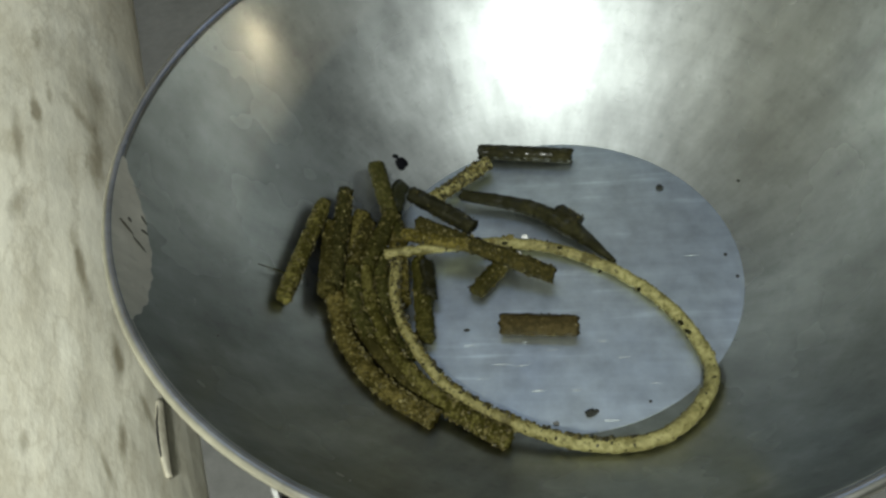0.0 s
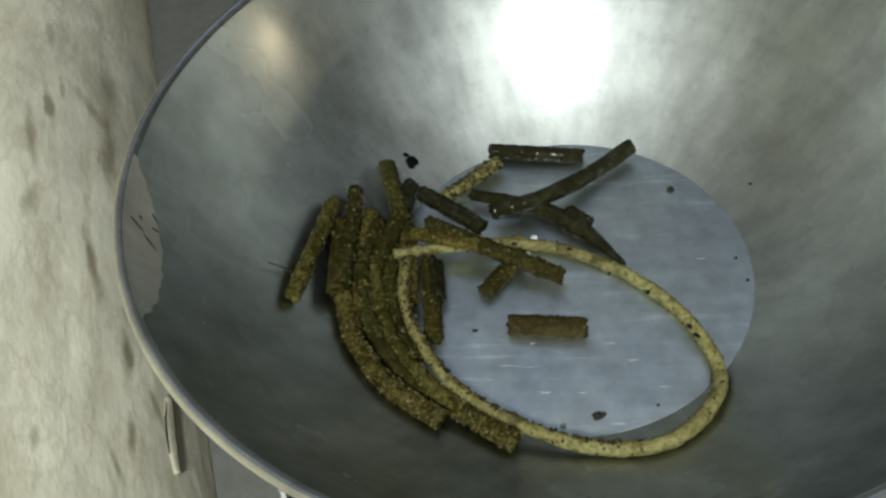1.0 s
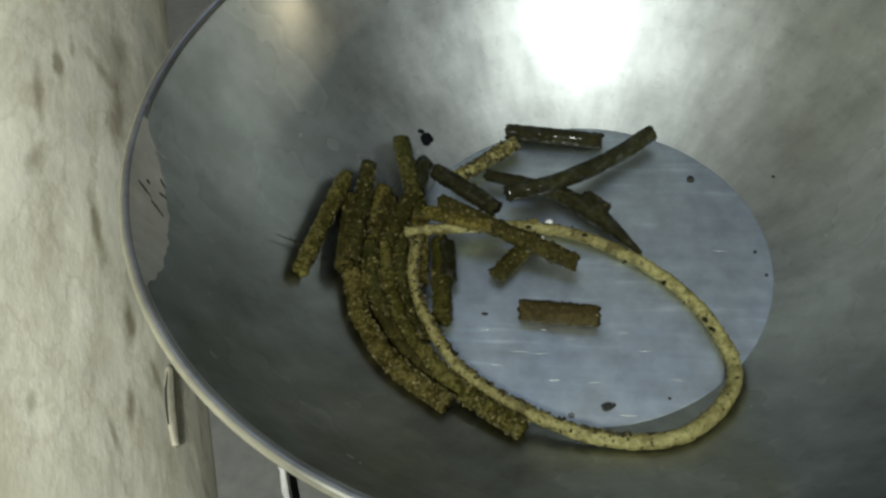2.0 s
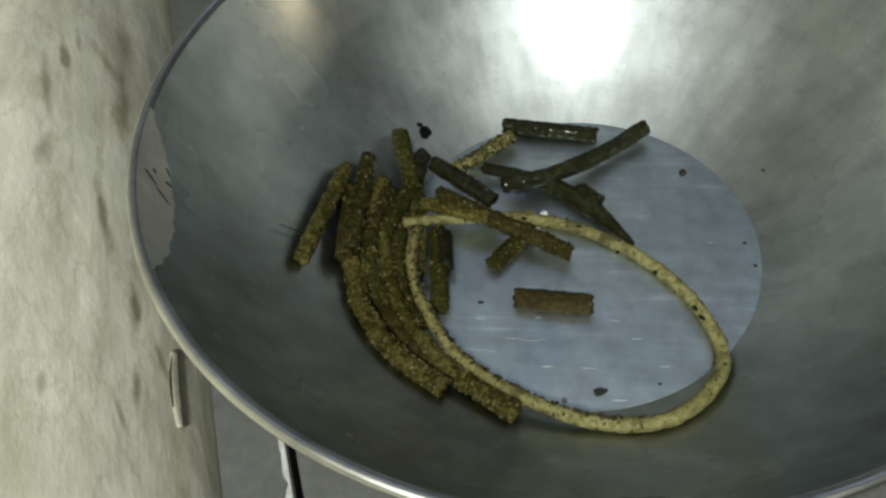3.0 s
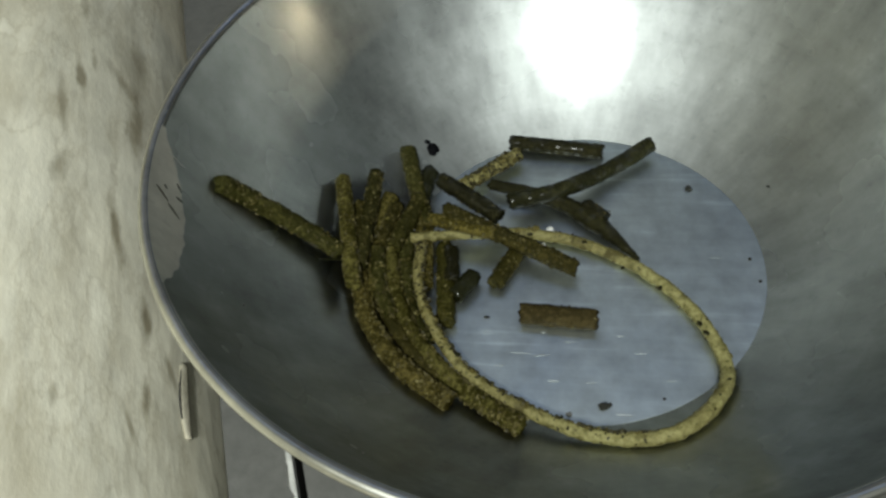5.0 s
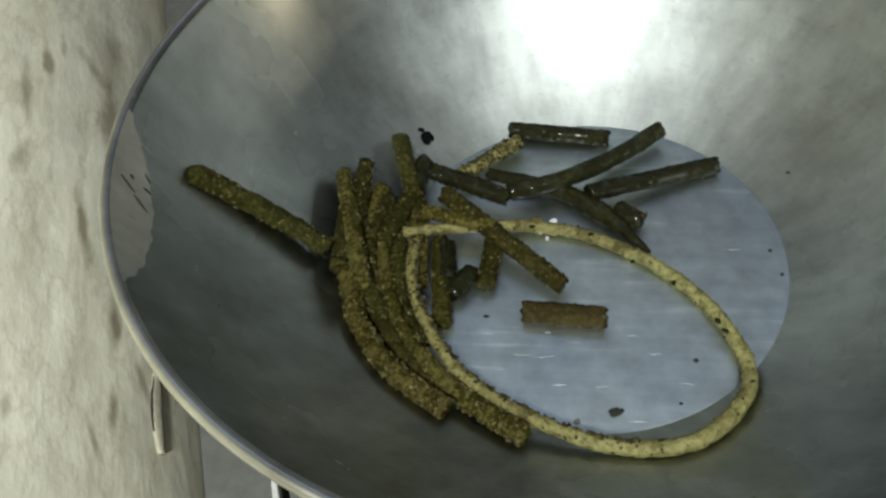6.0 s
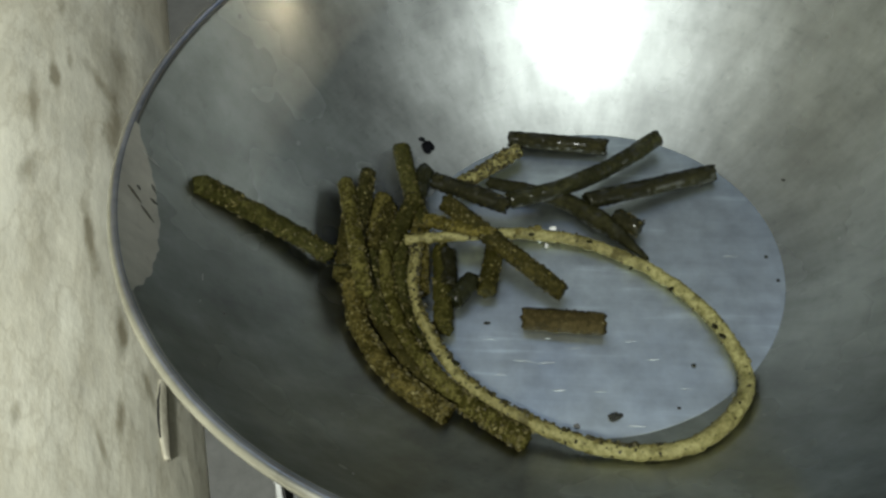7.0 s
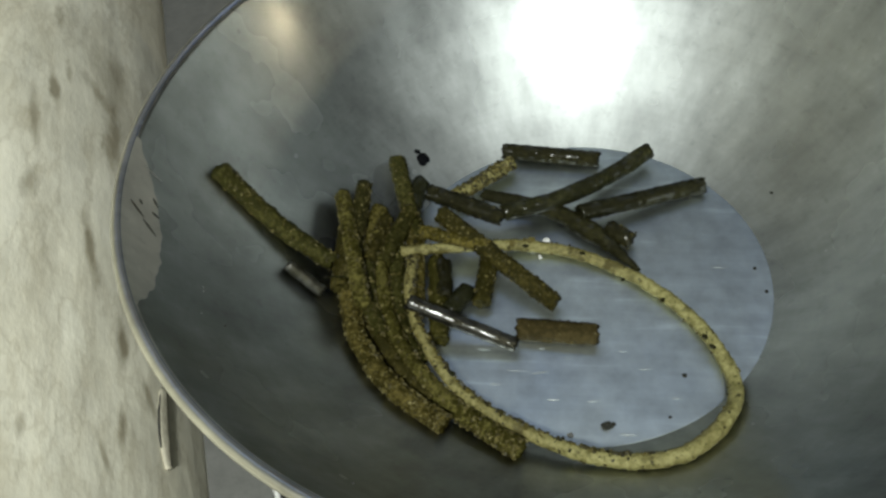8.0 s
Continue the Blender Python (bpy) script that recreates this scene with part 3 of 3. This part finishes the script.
crumb(-72.5, 60.3, 7.0, 1, INK, 0.8, 30, "ragged black crumb on the bowl's side")
crumb(-75.3, 63.3, 2.4, 31, INK, 1.7, 140)
crumb(50.6, 46.3, 3.2, 2, label="small dark grey crumb on the steel")
crumb(12, -71, 3.3, 3, long=1.5, turn=20)
crumb(14.5, -70, 1.8, 32)
crumb(-37.5, -31.3, 1.4, 4, long=1.8)
crumb(74, 5, 1.5, 5)
crumb(77, -7, 1.5, 6)
crumb(84, 40, 1.5, 7)
crumb(-13, -76, 2.4, 8)
crumb(-16, 36, 1.6, 9, CHIP, label="tiny white crumb on the steel")
crumb(-18, 13, 2.0, 10, CHIP, long=1.6, label="tiny white crumb beside the loop")
crumb(-62, -124.7, 0.8, 11, CHIP, label="tiny white crumb on the steel")
crumb(-118, -70, 1.2, 12)
crumb(35, -66, 1.2, 13)
for k, (x, y) in enumerate(((-127.9, -57.6), (-123.2, -70.8), (-127.2, -59.5), (-136.4, 16.2), (-70, 92), (-64, 90))):
    crumb(x, y, 0.45, 90 + k, CEMENT, 1.9, 110, "tiny pale fleck on the bowl's side")
fibre((-10, -9, -2), (-2, -18, -4), 0.0008, 41, FRESH, 1)
fibre((5, -15, -4), (14, -7, -4), 0.0008, 42, FRESH, -1)
fibre((3, -16, -4), (8, -16, -4), 0.0009, 43, FRESH)
fibre((-40, -10, -2), (-34, -7, 0), 0.0006, 45, FRESH, 1)
for k, (x, y, size, lift) in enumerate(((-46.5, -57.5, 2.6, 10.4), (-41.3, -63.7, 1.8, 10.0), (-33.6, -70.4, 1.9, 9.6), (-27, -75, 1.5, 9.2), (2.9, 7.6, 1.8, 5.3), (19.6, -6.4, 1.4, 5.3),
                                        (34.8, -16.6, 1.7, 5.4), (49.7, -34.1, 2.2, 5.6), (52, -38.5, 2.0, 5.8), (-21.4, 10.6, 1.9, 6.2), (-56.9, 8, 1.8, 12.5), (-68.3, 5.6, 1.7, 14.5))):
    crumb(x, y, size, 60 + k, FRESH, 1.4, 40 * k, "dark brown crumb stuck on the pale loop", lift)
crumb(-27, 12, 3.0, 80, CRUST, 1.3, 70, "dark brown crumb stuck on the pale loop", 6.2)
crumb(-19, 13.6, 3.2, 81, CRUST, 1.2, 30, "dark brown crumb stuck on the pale loop", 6.4)
crumb(-12.3, 14.2, 2.2, 82, CHIP, 1.6, 10, "tiny white crumb on the pale loop", 6.0)
crumb(-15, 8.0, 1.5, 83, CHIP, 1.8, 100, "tiny white crumb beside the loop", 2.0)
crumb(-1.2, -75.3, 2.0, 84, CEMENT, 1.3, 0, "faint grey crumb on the steel")
NEW_CRUMB = crumb(41.5, -48, 1.9, 14)


def bark_flake():
    """A strip of bark that lifts off the log's side, with the dark crack behind it."""
    rings, edge = [], []
    for j in range(30):
        t = j / 29
        y = -0.136 - 0.034 * t
        w = 0.0026 * math.sin(math.pi * (0.12 + 0.80 * t)) ** 0.6 + 0.0003 * noise.noise((t * 9, 1, 0))
        mid = 0.0477 + 0.0010 * math.sin(math.pi * t)
        ring = []
        for u, d in ((-1.0, -0.0006), (-1.02, 0.0004), (-0.9, 0.0009), (-0.2, 0.0010), (0.6, 0.0008), (1.0, 0.0004), (1.0, -0.0006), (0.0, -0.0008)):
            a = (mid + u * w) / LOG_R
            ring.append(((LOG_R + d) * math.cos(a), y, LOG_Z + (LOG_R + d) * math.sin(a)))
        edge.append(Vector(((LOG_R + 0.0003) * math.cos(a0 := (mid + w * 1.12) / LOG_R), y - 0.002, LOG_Z + (LOG_R + 0.0003) * math.sin(a0))))
        rings.append(ring)
    part("bark_crack", stick_mesh(edge[:22], 0.00038, 301, 0.8, (0.4, 1.0, 1.0, 0.6)), SOIL, LOG, "dark crack beside the flake")
    return part("bark_flake", skin(rings), FLAKE, LOG, "pale curled flake of bark")


bark_flake()


def cement_chip():
    """The whitened, crumbling edge of the slab, a thin ragged crust."""
    rings = []
    for j in range(60):
        y = -0.092 + 0.075 * j / 59
        w = 0.0030 * (0.35 + 0.65 * abs(math.sin(j * 0.31)) ** 0.5) + 0.0012 * noise.noise((y * 160, 0, 0))
        h = 0.0004 + 0.0003 * noise.noise((y * 300, 4, 0))
        rings.append([(-0.1384, y, FLOOR + 0.0002), (-0.1386, y, FLOOR + 0.0003 + h), (-0.1386 - w * 0.6, y, FLOOR + 0.0003 + h * 0.7), (-0.1386 - max(w, 0.0006), y, FLOOR + 0.0002)])
    ob = thing("cement_chip", skin(rings), CHIP, "whitened worn strip along the slab's edge", "floor edge", kind="structure")
    ob.matrix_world = pose(0, 0, 0, 0, 0, LOG_TURN)


cement_chip()


# ---- the movements ----
def falling(ob, land, rest, drift=(0.0, 0.0)):
    """Rows of a stick that drops out of the air and lies still from land on."""
    rows = []
    for before, height in ((0.35, 0.85), (0.2, 0.62), (0.1, 0.34), (0.05, 0.18)):
        if land - before > 0.01:
            rows.append((land - before, Matrix.Translation((drift[0] * before, drift[1] * before, height)) @ rest))
    first = rows[0][1] if rows else Matrix.Translation((0, 0, 0.85)) @ rest
    return [(0.0, first)] + rows + [(land, rest)]


def motions():
    rest = DROP_A.matrix_world.copy()
    walk(DROP_A, falling(DROP_A, 0.4, rest) + [(8.0, rest)])
    rest = NEW_CRUMB.matrix_world.copy()
    walk(NEW_CRUMB, falling(NEW_CRUMB, 5.85, rest) + [(8, rest)])
    a, b = SHIFT_A.matrix_world.copy(), between(resting(-107, 23, 2), resting(-91, -35, 7))
    c, d = between(resting(-110, 24, 2), resting(-92, -32, 7)), between(resting(-102, 24, 4), resting(-82.6, -35, 12))
    walk(SHIFT_A, [(0, a), (3.12, a), (3.24, b), (5.68, b), (5.8, c), (5.9, d), (8, d)])
    a, b, c = SHIFT_B.matrix_world.copy(), between(resting(-67, 39, 10), resting(-32, 31, 6)), between(resting(-66, 36, 10), resting(-32, 24, 6))
    walk(SHIFT_B, [(0, a), (5.68, a), (5.8, b), (5.9, c), (8, c)])
    a, b, c = SHIFT_C.matrix_world.copy(), between(resting(-60, 24, 12), resting(-2, -19, 1)), between(resting(-60, 22, 12), resting(-7, -19.5, 1))
    walk(SHIFT_C, [(0, a), (5.68, a), (5.8, b), (5.9, c), (8, c)])
    a, b = SHIFT_D.matrix_world.copy(), between(resting(-35.5, -17, 0), resting(-24, 8, 0))
    c, d = between(resting(-34.5, -17.5, 0), resting(-32, 7, 0)), between(resting(-38.5, -19, 0), resting(-36.5, 7, 0))
    walk(SHIFT_D, [(0, a), (3.15, a), (3.25, b), (5.7, b), (5.8, c), (5.9, d), (8, d)])
    a, b = SHIFT_E.matrix_world.copy(), between(resting(13.5, 21.5, 2), resting(24, 15.5, 1))
    walk(SHIFT_E, [(0, a), (5.8, a), (5.9, b), (8, b)])
    a, b = between(resting(-141, -20, 0), resting(-98.5, -17.5, 5), 50), between(resting(-141, 0, 0), resting(-96, -15, 5))
    walk(DROP_B, falling(DROP_B, 3.18, a) + [(7.88, a), (7.97, b), (8, b)])
    a, b = between(resting(-45.5, -9.5, 1), resting(-54, -23, 1)), between(resting(-44, -11, 1), resting(-52, -25.5, 1))
    walk(DROP_C, falling(DROP_C, 3.24, a) + [(3.3, a), (3.38, b), (8, b)])
    a, b = between(resting(-63, 16, 19), resting(-20, 27, 19)), between(resting(2, 28, 5), resting(57, 50, 0))
    walk(DROP_D, falling(DROP_D, 5.74, a) + [(5.8, a), (5.86, between(resting(-30, 23, 22), resting(22, 40, 16))), (5.92, b), (8, b)])
    rest = between(resting(-66, -29, 14), resting(-23, -39, 0))
    strike = between(resting(-114, -34, 25), resting(-69, -24, 25))
    rise = Matrix.Translation((0, 0, 0.8))
    walk(DROP_E, [(0, rise @ strike), (7.6, rise @ strike), (7.75, Matrix.Translation((0, 0, 0.45)) @ strike), (7.9, strike), (7.97, rest), (8, rest)])
    rest = between(resting(-113.5, -23.5, 1), resting(-100, -29, 1))
    strike = between(resting(-129, -32, 16), resting(-116, -31, 18))
    walk(DROP_F, [(0, rise @ strike), (7.6, rise @ strike), (7.75, Matrix.Translation((0, 0, 0.45)) @ strike), (7.9, strike), (7.97, rest), (8, rest)])


motions()
